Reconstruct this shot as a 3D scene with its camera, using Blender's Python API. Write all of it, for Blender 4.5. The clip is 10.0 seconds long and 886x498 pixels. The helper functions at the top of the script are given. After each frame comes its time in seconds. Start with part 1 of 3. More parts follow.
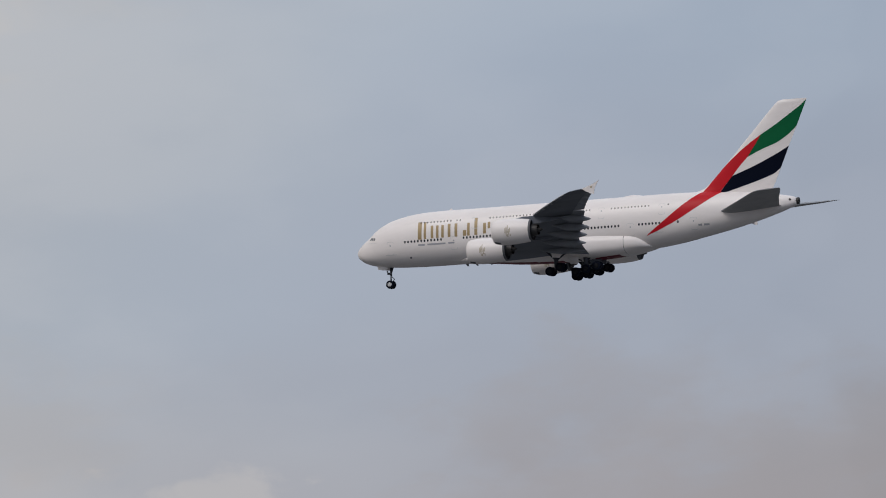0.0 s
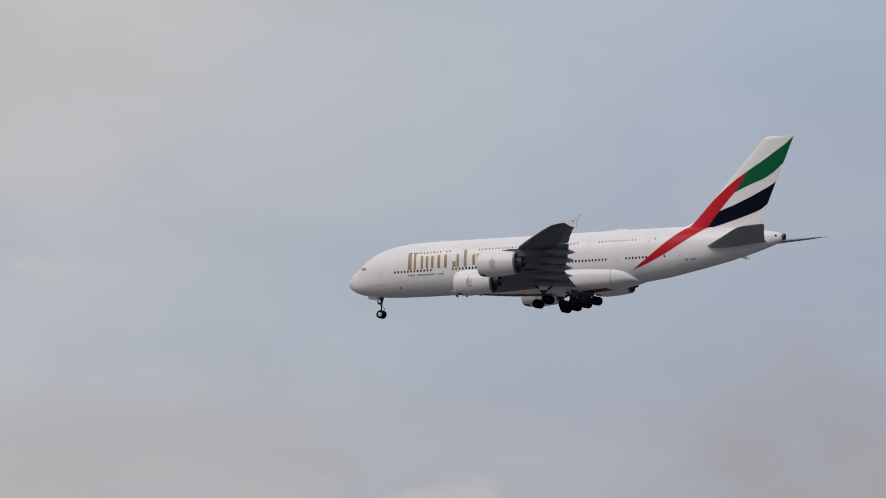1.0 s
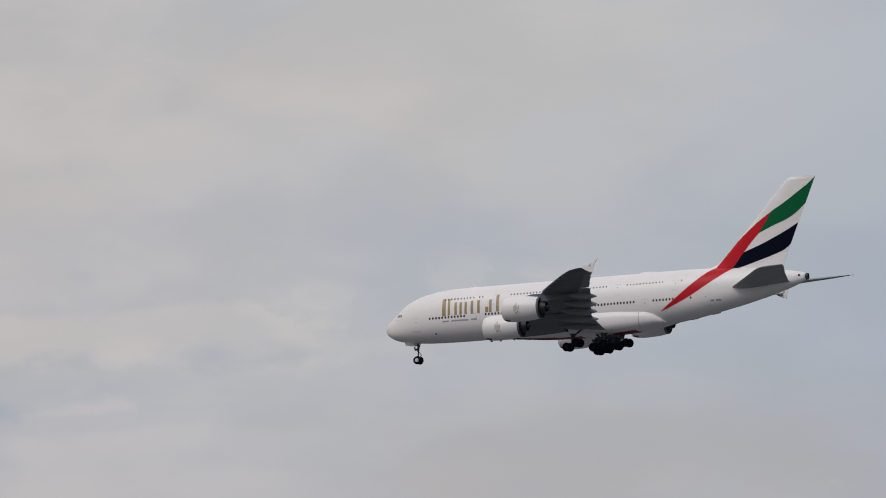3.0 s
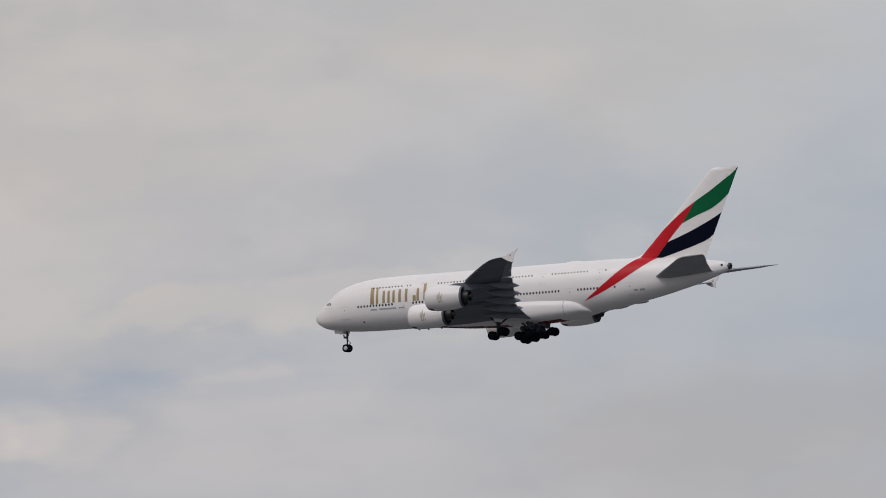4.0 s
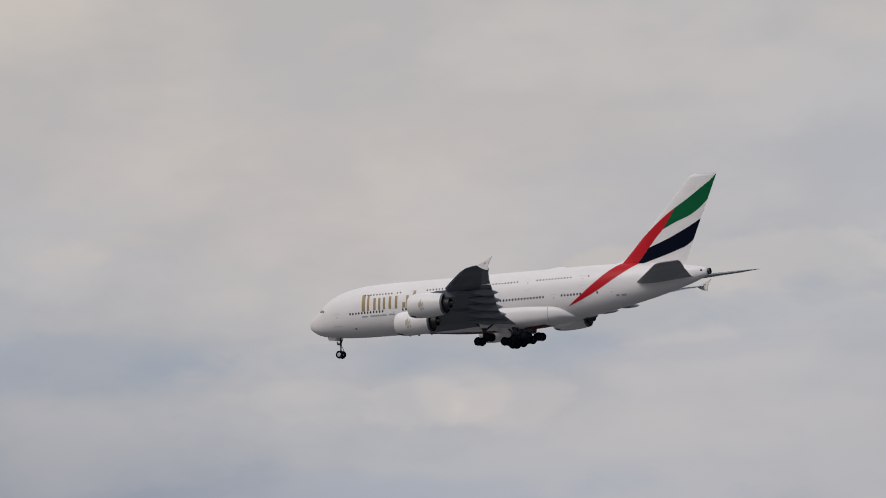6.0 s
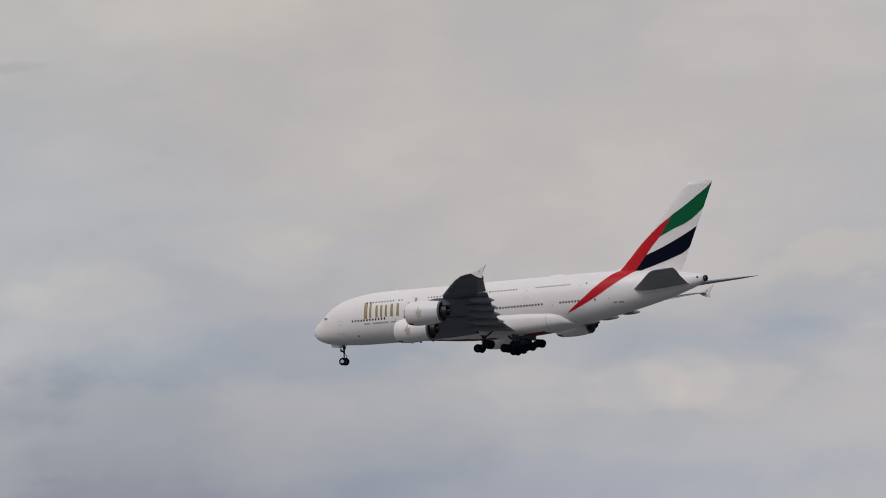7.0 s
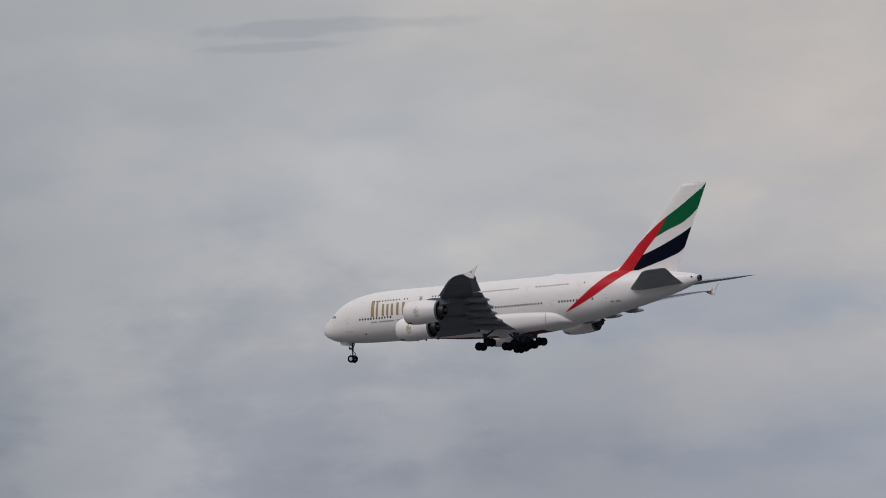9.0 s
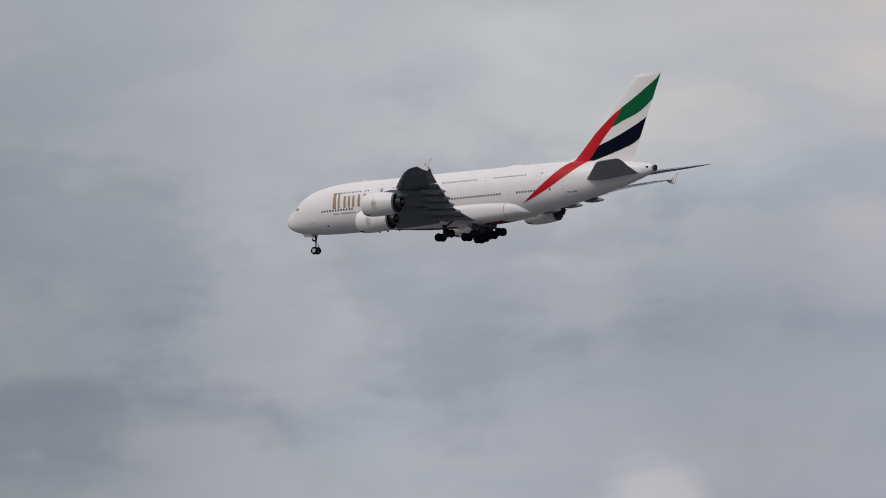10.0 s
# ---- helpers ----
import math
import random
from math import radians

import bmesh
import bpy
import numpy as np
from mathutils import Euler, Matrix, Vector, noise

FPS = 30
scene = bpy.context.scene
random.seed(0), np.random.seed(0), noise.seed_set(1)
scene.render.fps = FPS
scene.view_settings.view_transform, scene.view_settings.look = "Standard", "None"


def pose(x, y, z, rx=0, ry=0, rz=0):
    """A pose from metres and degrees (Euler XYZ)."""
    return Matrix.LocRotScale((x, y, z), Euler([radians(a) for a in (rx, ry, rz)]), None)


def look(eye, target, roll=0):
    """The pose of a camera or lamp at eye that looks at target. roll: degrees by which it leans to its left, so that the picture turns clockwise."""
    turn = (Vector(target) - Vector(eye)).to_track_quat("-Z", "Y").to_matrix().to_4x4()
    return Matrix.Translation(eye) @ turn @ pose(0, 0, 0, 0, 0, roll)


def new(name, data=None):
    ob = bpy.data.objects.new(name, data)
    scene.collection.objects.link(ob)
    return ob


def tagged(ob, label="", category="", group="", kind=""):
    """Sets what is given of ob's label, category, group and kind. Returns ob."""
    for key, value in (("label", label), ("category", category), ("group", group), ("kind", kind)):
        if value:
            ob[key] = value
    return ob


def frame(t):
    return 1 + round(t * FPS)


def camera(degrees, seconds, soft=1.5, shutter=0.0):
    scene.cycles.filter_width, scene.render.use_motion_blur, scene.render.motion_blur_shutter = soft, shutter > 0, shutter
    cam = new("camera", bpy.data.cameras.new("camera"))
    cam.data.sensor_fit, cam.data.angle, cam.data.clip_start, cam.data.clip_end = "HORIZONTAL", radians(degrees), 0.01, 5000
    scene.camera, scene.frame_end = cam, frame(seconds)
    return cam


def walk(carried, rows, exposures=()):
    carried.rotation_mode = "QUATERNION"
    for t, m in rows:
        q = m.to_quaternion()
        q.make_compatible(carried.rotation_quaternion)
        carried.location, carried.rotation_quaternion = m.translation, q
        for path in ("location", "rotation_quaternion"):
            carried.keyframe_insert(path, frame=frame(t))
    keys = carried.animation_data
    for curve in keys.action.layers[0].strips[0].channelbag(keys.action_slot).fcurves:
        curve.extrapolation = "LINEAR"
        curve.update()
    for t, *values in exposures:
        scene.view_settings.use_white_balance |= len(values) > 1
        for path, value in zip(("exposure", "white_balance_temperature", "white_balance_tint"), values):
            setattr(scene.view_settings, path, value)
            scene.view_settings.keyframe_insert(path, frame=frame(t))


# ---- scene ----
cam = camera(4.80, 10.0, soft=1.0)
NOSE_HEIGHT = 135.6
PATH = [
    (0.0, pose(537.13, -1512.19, 1.84, 94.7774, 2.6448, 19.3141)),
    (0.1, pose(540.95, -1511.91, 1.92, 94.7880, 2.5548, 19.5161)),
    (0.2, pose(544.77, -1511.64, 2.00, 94.7947, 2.4643, 19.6408)),
    (0.3, pose(548.59, -1511.37, 2.07, 94.7879, 2.3737, 19.7497)),
    (0.4, pose(552.41, -1511.09, 2.15, 94.8307, 2.2832, 19.8730)),
    (0.5, pose(556.24, -1510.82, 2.23, 94.9308, 2.1926, 19.9865)),
    (0.6, pose(560.06, -1510.54, 2.30, 94.9541, 2.1008, 20.0761)),
    (0.7, pose(563.88, -1510.27, 2.38, 94.9252, 2.0085, 20.1025)),
    (0.8, pose(567.70, -1510.00, 2.46, 94.9064, 1.9163, 20.1442)),
    (0.9, pose(571.52, -1509.72, 2.53, 94.8907, 1.8251, 20.3363)),
    (1.0, pose(575.34, -1509.45, 2.61, 94.8820, 1.7337, 20.4986)),
    (1.1, pose(579.16, -1509.18, 2.69, 94.8746, 1.7463, 20.6336)),
    (1.2, pose(582.99, -1508.90, 2.76, 94.8863, 1.7592, 20.8180)),
    (1.3, pose(586.81, -1508.63, 2.84, 94.8996, 1.7723, 21.0395)),
    (1.4, pose(590.63, -1508.35, 2.92, 94.9216, 1.7853, 21.2486)),
    (1.5, pose(594.45, -1508.08, 2.99, 94.9479, 1.7978, 21.3748)),
    (1.6, pose(598.27, -1507.81, 3.07, 94.9397, 1.8759, 21.5026)),
    (1.7, pose(602.09, -1507.53, 3.15, 94.9278, 1.9544, 21.6587)),
    (1.8, pose(605.91, -1507.26, 3.22, 94.9852, 2.0328, 21.8186)),
    (1.9, pose(609.74, -1506.99, 3.30, 94.9930, 2.1111, 21.9666)),
    (2.0, pose(613.56, -1506.71, 3.38, 95.0286, 2.1894, 22.0978)),
    (2.2, pose(621.20, -1506.17, 3.53, 95.0979, 2.2810, 22.2951)),
    (3.3, pose(663.24, -1503.15, 4.37, 94.9247, 2.5787, 23.6783)),
    (3.4, pose(667.06, -1502.88, 4.45, 94.8934, 2.4717, 23.7557)),
    (3.5, pose(670.88, -1502.61, 4.53, 94.8844, 2.3648, 23.8180)),
    (3.6, pose(674.70, -1502.33, 4.60, 94.8771, 2.3852, 23.9287)),
    (3.7, pose(678.52, -1502.06, 4.68, 94.8339, 2.4055, 24.0440)),
    (3.8, pose(682.34, -1501.79, 4.76, 94.8460, 2.4256, 24.0904)),
    (3.9, pose(686.17, -1501.51, 4.83, 94.8456, 2.4452, 24.0746)),
    (4.0, pose(689.99, -1501.24, 4.91, 94.8751, 2.4656, 24.1914)),
    (4.1, pose(693.81, -1500.97, 4.99, 94.9276, 2.5228, 24.3347)),
    (4.2, pose(697.63, -1500.69, 5.06, 94.9759, 2.5803, 24.4707)),
    (4.3, pose(701.45, -1500.42, 5.14, 94.9571, 2.6373, 24.5692)),
    (4.4, pose(705.27, -1500.14, 5.22, 95.0118, 2.6943, 24.6549)),
    (4.5, pose(709.09, -1499.87, 5.29, 95.0592, 2.7515, 24.7808)),
    (4.6, pose(712.92, -1499.60, 5.37, 95.1471, 2.7514, 24.9422)),
    (4.7, pose(716.74, -1499.32, 5.45, 95.1354, 2.7513, 25.0908)),
    (4.8, pose(720.56, -1499.05, 5.52, 95.0918, 2.7510, 25.2268)),
    (4.9, pose(724.38, -1498.78, 5.60, 95.0207, 2.7504, 25.3036)),
    (5.0, pose(728.20, -1498.50, 5.68, 94.9093, 2.7499, 25.4073)),
    (5.1, pose(732.02, -1498.23, 5.75, 94.8483, 2.7571, 25.5350)),
    (5.2, pose(735.84, -1497.95, 5.83, 94.8178, 2.7644, 25.6709)),
    (6.3, pose(777.88, -1494.94, 6.67, 94.7363, 2.8437, 26.9923)),
    (6.4, pose(781.70, -1494.67, 6.75, 94.7045, 2.8508, 27.1101)),
    (6.5, pose(785.52, -1494.40, 6.82, 94.6958, 2.8579, 27.1972)),
    (6.6, pose(789.34, -1494.12, 6.90, 94.7007, 2.8612, 27.3045)),
    (6.7, pose(793.17, -1493.85, 6.98, 94.6815, 2.8645, 27.4209)),
    (6.8, pose(796.99, -1493.58, 7.05, 94.7048, 2.8679, 27.5780)),
    (6.9, pose(800.81, -1493.30, 7.13, 94.7390, 2.8715, 27.7129)),
    (7.0, pose(804.63, -1493.03, 7.21, 94.7552, 2.8748, 27.8419)),
    (7.1, pose(808.45, -1492.75, 7.28, 94.7527, 2.8657, 27.9467)),
    (7.2, pose(812.27, -1492.48, 7.36, 94.7436, 2.8564, 28.0298)),
    (7.3, pose(816.09, -1492.21, 7.44, 94.7536, 2.8471, 28.1256)),
    (7.4, pose(819.92, -1491.93, 7.51, 94.7824, 2.8379, 28.2176)),
    (7.5, pose(823.74, -1491.66, 7.59, 94.8166, 2.8287, 28.3077)),
    (7.6, pose(827.56, -1491.39, 7.67, 94.7839, 2.8071, 28.4100)),
    (7.7, pose(831.38, -1491.11, 7.74, 94.7685, 2.7854, 28.5005)),
    (7.8, pose(835.20, -1490.84, 7.82, 94.7377, 2.7638, 28.5879)),
    (7.9, pose(839.02, -1490.57, 7.90, 94.7103, 2.7421, 28.6841)),
    (8.0, pose(842.84, -1490.29, 7.97, 94.6265, 2.7203, 28.7367)),
    (8.1, pose(846.67, -1490.02, 8.05, 94.5569, 2.7342, 28.8902)),
    (8.2, pose(850.49, -1489.74, 8.13, 94.5623, 2.7483, 29.0297)),
    (8.3, pose(854.31, -1489.47, 8.20, 94.5153, 2.7623, 29.1840)),
    (8.4, pose(858.13, -1489.20, 8.28, 94.5053, 2.7765, 29.3838)),
    (8.5, pose(861.95, -1488.92, 8.36, 94.5260, 2.7909, 29.6194)),
    (8.6, pose(865.77, -1488.65, 8.43, 94.5250, 2.7764, 29.8381)),
    (8.7, pose(869.60, -1488.38, 8.51, 94.5577, 2.7615, 30.0011)),
    (8.8, pose(873.42, -1488.10, 8.59, 94.6006, 2.7463, 30.0801)),
    (8.9, pose(877.24, -1487.83, 8.66, 94.6207, 2.7308, 30.1437)),
    (9.0, pose(881.06, -1487.55, 8.74, 94.6151, 2.7152, 30.1936)),
    (9.1, pose(884.88, -1487.28, 8.82, 94.5270, 2.7085, 30.2438)),
    (9.2, pose(888.70, -1487.01, 8.89, 94.4528, 2.7021, 30.3827)),
    (9.3, pose(892.52, -1486.73, 8.97, 94.3362, 2.6956, 30.5102)),
    (9.4, pose(896.35, -1486.46, 9.05, 94.2456, 2.6892, 30.6259)),
    (9.5, pose(900.17, -1486.19, 9.12, 94.1630, 2.6824, 30.6977)),
    (9.6, pose(903.99, -1485.91, 9.20, 94.0560, 2.7747, 30.7977)),
    (9.7, pose(907.81, -1485.64, 9.28, 94.0334, 2.8668, 30.8801)),
    (9.8, pose(911.63, -1485.37, 9.35, 94.0385, 2.9591, 30.9774)),
    (9.9, pose(915.45, -1485.09, 9.43, 93.9897, 3.0512, 31.0669)),
    (10.0, pose(919.27, -1484.82, 9.51, 93.9494, 3.1432, 31.1474)),
]
WORLD_SKY_STRENGTH = 1.0
walk(cam, PATH, [(0.0, -0.05), (1.0, -0.01), (2.0, -0.05), (3.5, -0.05), (5.0, -0.05), (6.5, -0.10), (7.5, -0.13), (8.5, -0.16), (9.2, -0.09), (10.0, 0.00)])

# ---------------------------------------------------------------- light
SUN_EL, SUN_AZ = radians(48), radians(200)
world = bpy.data.worlds.new("overcast_sky")
scene.world = world
world.use_nodes = True
wn, wl = world.node_tree.nodes, world.node_tree.links
wn.clear()


def wnode(kind, **settings):
    n = wn.new(kind)
    for key, value in settings.items():
        n.inputs[key].default_value = value
    return n


def wmath(op, a, b=None, clamp=False):
    n = wn.new("ShaderNodeMath")
    n.operation, n.use_clamp = op, clamp
    for i, v in enumerate((a, b)):
        if v is None:
            continue
        if isinstance(v, (int, float)):
            n.inputs[i].default_value = v
        else:
            wl.new(v, n.inputs[i])
    return n.outputs[0]


def wrange(v, a, b, c, d, smooth=True):
    n = wn.new("ShaderNodeMapRange")
    n.interpolation_type = "SMOOTHSTEP" if smooth else "LINEAR"
    wl.new(v, n.inputs["Value"])
    for key, value in zip(("From Min", "From Max", "To Min", "To Max"), (a, b, c, d)):
        n.inputs[key].default_value = value
    return n.outputs["Result"]


def wmix(f, a, b, mode="MIX"):
    n = wn.new("ShaderNodeMix")
    n.data_type, n.blend_type = "RGBA", mode
    for socket, v in ((n.inputs[0], f), (n.inputs[6], a), (n.inputs[7], b)):
        if isinstance(v, (int, float)):
            socket.default_value = v
        elif isinstance(v, tuple):
            socket.default_value = (*v, 1)
        else:
            wl.new(v, socket)
    return n.outputs[2]


def wnoise(vector, scale, detail, rough, distort=0.0):
    n = wnode("ShaderNodeTexNoise", Scale=scale, Detail=detail, Roughness=rough, Distortion=distort)
    wl.new(vector, n.inputs["Vector"])
    return n.outputs["Fac"]


wcoord = wn.new("ShaderNodeTexCoord").outputs["Generated"]
wsep = wn.new("ShaderNodeSeparateXYZ")
wl.new(wcoord, wsep.inputs[0])
wmap = wn.new("ShaderNodeMapping")
wmap.inputs["Scale"].default_value = (1, 1, 2.1)
wmap.inputs["Location"].default_value = (0.31, 0.17, 0.42)
wl.new(wcoord, wmap.inputs["Vector"])
cloud_big = wnoise(wmap.outputs[0], 16.0, 3.0, 0.5, 0.2)
cloud_small = wnoise(wmap.outputs[0], 52.0, 6.0, 0.52, 0.0)
cloud_edge = wnoise(wmap.outputs[0], 95.0, 8.0, 0.58, 0.3)
# degrees along the horizon and above it
bearing = wmath("MULTIPLY", wmath("ARCTAN2", wmath("MULTIPLY", wsep.outputs[0], -1.0), wsep.outputs[1]), 57.29578)
height = wmath("MULTIPLY", wmath("ARCSINE", wsep.outputs[2]), 57.29578)
drift = wmath("MULTIPLY", wmath("SUBTRACT", cloud_big, 0.5), 3.5)
warped = wmath("ADD", bearing, drift)
lifted_height = wmath("ADD", height, wmath("MULTIPLY", drift, 0.35))


def cover(stops):
    bank = wn.new("ShaderNodeValToRGB")
    bank.color_ramp.interpolation = "B_SPLINE"
    for i, (p, c) in enumerate(stops):
        e = bank.color_ramp.elements[i] if i < 2 else bank.color_ramp.elements.new(p)
        e.position, e.color = p, (*c, 1)
    wl.new(wrange(warped, 17.0, 34.0, 0.0, 1.0, False), bank.inputs[0])
    return bank.outputs[0]


# the cloud cover changes along the horizon: blue-grey, then pale and warm, then a dark bank
low_cover = cover([(0.012, (0.314, 0.319, 0.356)), (0.123, (0.366, 0.386, 0.445)), (0.248, (0.423, 0.434, 0.462)), (0.389, (0.451, 0.451, 0.474)), (0.481, (0.462, 0.474, 0.509)), (0.586, (0.402, 0.434, 0.491)), (0.677, (0.332, 0.352, 0.402)), (0.729, (0.314, 0.333, 0.377)), (0.819, (0.476, 0.499, 0.546)), (0.988, (0.184, 0.206, 0.241))])
mid_cover = cover([(0.012, (0.342, 0.386, 0.468)), (0.123, (0.392, 0.440, 0.527)), (0.248, (0.402, 0.451, 0.515)), (0.389, (0.474, 0.491, 0.521)), (0.481, (0.515, 0.503, 0.515)), (0.586, (0.539, 0.521, 0.509)), (0.677, (0.462, 0.462, 0.485)), (0.729, (0.451, 0.469, 0.499)), (0.819, (0.506, 0.523, 0.548)), (0.988, (0.260, 0.286, 0.324))])
high_cover = cover([(0.012, (0.342, 0.407, 0.503)), (0.123, (0.402, 0.468, 0.558)), (0.248, (0.474, 0.503, 0.539)), (0.389, (0.503, 0.509, 0.521)), (0.481, (0.533, 0.515, 0.503)), (0.586, (0.539, 0.515, 0.491)), (0.677, (0.578, 0.539, 0.497)), (0.729, (0.540, 0.533, 0.520)), (0.819, (0.443, 0.455, 0.466)), (0.988, (0.363, 0.379, 0.393))])
sky_cover = wmix(wrange(lifted_height, 3.3, 4.5, 0.0, 1.0), low_cover, mid_cover)
sky_cover = wmix(wrange(lifted_height, 4.9, 6.1, 0.0, 1.0), sky_cover, high_cover)
# smooth haze at first, broken cloud further along
broken = wrange(bearing, 19.0, 27.0, 0.35, 1.0)
cloud_mix = wmath("ADD", wmath("MULTIPLY", cloud_big, 0.4), wmath("MULTIPLY", cloud_small, 0.6))
cloud_fac = wrange(cloud_mix, 0.42, 0.60, 0.0, 1.0)
cloud_fac = wmath("ADD", wmath("MULTIPLY", wmath("SUBTRACT", cloud_fac, 0.5), broken), 0.5)
sky_cover = wmix(1.0, sky_cover, wmix(cloud_fac, (0.95, 0.945, 0.968), (1.095, 1.055, 1.042)), "MULTIPLY")


def cloud(at, high, wide, up, down, tint, strength, tilt=0, crisp=0.35, rough=1.0):
    """A cloud of the cover: crisp or soft above and below by its heights in degrees."""
    global sky_cover
    c, s = math.cos(radians(tilt)), math.sin(radians(tilt))
    db, dh = wmath("SUBTRACT", bearing, at), wmath("SUBTRACT", height, high)
    u = wmath("ADD", wmath("MULTIPLY", db, c / wide), wmath("MULTIPLY", dh, -s / wide))
    v = wmath("ADD", wmath("MULTIPLY", dh, c), wmath("MULTIPLY", db, s))
    v = wmath("MAXIMUM", wmath("MULTIPLY", v, 1 / up), wmath("MULTIPLY", v, -1 / down))
    d = wmath("SQRT", wmath("ADD", wmath("MULTIPLY", u, u), wmath("MULTIPLY", v, v)))
    ragged = wmath("ADD", wmath("MULTIPLY", wmath("SUBTRACT", cloud_edge, 0.5), rough * (1.7 + 3.5 * (crisp - 0.35))), wmath("MULTIPLY", wmath("SUBTRACT", cloud_small, 0.5), rough * (2.2 + 3.0 * (crisp - 0.35))))
    mask = wrange(wmath("ADD", d, ragged), 1.15, crisp, 0.0, strength)
    sky_cover = wmix(mask, sky_cover, wmix(1.0, sky_cover, tint, "MULTIPLY"))


# warm low bank and its bright edge
cloud(17.42, 3.42, 2.21, 0.80, 1.22, (1.00, 0.91, 0.84), 0.65)
cloud(20.33, 3.51, 0.73, 0.21, 0.43, (1.20, 1.15, 1.07), 0.85, crisp=0.55)
cloud(22.18, 3.94, 1.99, 0.40, 0.61, (1.05, 1.0, 0.95), 0.80)
cloud(22.67, 6.16, 1.84, 0.61, 0.70, (1.09, 1.04, 0.98), 0.80)
# pale ridge with puffs, a blue gap below it
cloud(24.63, 4.53, 1.32, 0.21, 0.34, (1.13, 1.09, 1.03), 0.85, crisp=0.55)
cloud(23.00, 4.84, 0.23, 0.15, 0.21, (1.12, 1.09, 1.04), 0.65, crisp=0.55)
cloud(23.76, 4.77, 0.34, 0.12, 0.18, (1.13, 1.09, 1.04), 0.80, crisp=0.55)
cloud(25.13, 4.18, 1.29, 0.09, 0.12, (0.89, 0.93, 0.98), 0.70)
cloud(22.53, 4.83, 0.40, 0.21, 0.28, (1.13, 1.09, 1.03), 0.85, crisp=0.55)
cloud(26.69, 4.21, 1.53, 0.12, 0.13, (0.87, 0.92, 0.98), 0.80)
cloud(24.87, 3.79, 1.84, 0.15, 0.28, (1.06, 1.03, 1.0), 0.70)
# broad pale dome over blue bands and broken puffs
cloud(27.35, 5.26, 2.20, 0.52, 0.61, (1.10, 1.06, 1.02), 0.80)
cloud(24.93, 4.37, 1.10, 0.17, 0.21, (0.79, 0.86, 0.95), 0.80)
cloud(28.47, 4.25, 1.47, 0.17, 0.23, (0.85, 0.91, 0.98), 0.80)
cloud(26.59, 3.99, 0.24, 0.10, 0.18, (1.13, 1.09, 1.05), 0.80, crisp=0.50)
cloud(26.33, 4.02, 0.23, 0.14, 0.21, (1.15, 1.11, 1.06), 0.80, crisp=0.50)
cloud(26.08, 3.93, 0.26, 0.10, 0.18, (1.13, 1.09, 1.05), 0.75, crisp=0.50)
cloud(27.29, 4.00, 0.46, 0.12, 0.18, (1.12, 1.08, 1.04), 0.75, crisp=0.55)
cloud(26.67, 3.45, 2.45, 0.18, 0.24, (0.88, 0.92, 0.98), 0.75)
cloud(29.60, 4.61, 0.40, 0.17, 0.21, (1.13, 1.09, 1.04), 0.80, crisp=0.50)
cloud(28.51, 4.90, 0.61, 0.12, 0.18, (1.07, 1.04, 1.0), 0.70)
# grey bank with a dark foot and a thin dark streak above
cloud(30.77, 3.99, 1.10, 0.67, 0.92, (0.80, 0.81, 0.85), 0.80)
cloud(30.42, 5.85, 0.83, 0.04, 0.05, (0.82, 0.85, 0.89), 0.70, crisp=0.50)
cloud(30.74, 5.75, 0.46, 0.02, 0.03, (0.86, 0.88, 0.92), 0.80)
cloud(29.83, 4.67, 0.37, 0.14, 0.18, (1.08, 1.07, 1.04), 0.70)
cloud(30.46, 5.08, 0.46, 0.18, 0.28, (1.10, 1.09, 1.07), 0.70)
cloud(28.44, 4.81, 0.34, 0.15, 0.24, (1.10, 1.08, 1.04), 0.70)
# dark mottled cover with a white top rising through it
cloud(33.08, 4.18, 0.98, 0.43, 0.46, (0.83, 0.85, 0.89), 0.80)
cloud(30.76, 3.35, 2.45, 0.18, 0.18, (0.92, 0.922, 0.95), 0.80, 5)
cloud(33.01, 3.14, 1.39, 0.24, 0.31, (0.75, 0.78, 0.83), 0.80)
cloud(29.86, 3.00, 1.59, 0.18, 0.31, (1.07, 1.06, 1.045), 0.80, 5)
cloud(29.82, 2.52, 0.38, 0.24, 0.37, (1.30, 1.26, 1.21), 1.00, crisp=0.60, rough=0.4)
clouds = sky_cover
# the cover is brighter overhead than towards the horizon
lift = wrange(wsep.outputs[2], 0.12, 0.9, 1.0, 1.75)
lifted = wn.new("ShaderNodeVectorMath")
lifted.operation = "SCALE"
wl.new(clouds, lifted.inputs[0])
wl.new(lift, lifted.inputs["Scale"])
sky = wn.new("ShaderNodeTexSky")
sky.sky_type, sky.sun_disc = "NISHITA", False
sky.sun_elevation, sky.sun_rotation = SUN_EL, SUN_AZ
blue = wn.new("ShaderNodeVectorMath")
blue.operation = "SCALE"
wl.new(sky.outputs[0], blue.inputs[0])
blue.inputs["Scale"].default_value = 0.08
final_sky = wmix(0.93, blue.outputs[0], lifted.outputs[0])
background = wnode("ShaderNodeBackground", Strength=WORLD_SKY_STRENGTH)
wl.new(final_sky, background.inputs["Color"])
wl.new(background.outputs[0], wn.new("ShaderNodeOutputWorld").inputs["Surface"])

sun = new("sun", bpy.data.lights.new("sun", "SUN"))
sun.data.energy, sun.data.angle, sun.data.color = 1.18, radians(25), (1.0, 0.93, 0.87)
sun.matrix_world = look((0, 0, 0), (-math.sin(SUN_AZ) * math.cos(SUN_EL), -math.cos(SUN_AZ) * math.cos(SUN_EL), -math.sin(SUN_EL)))


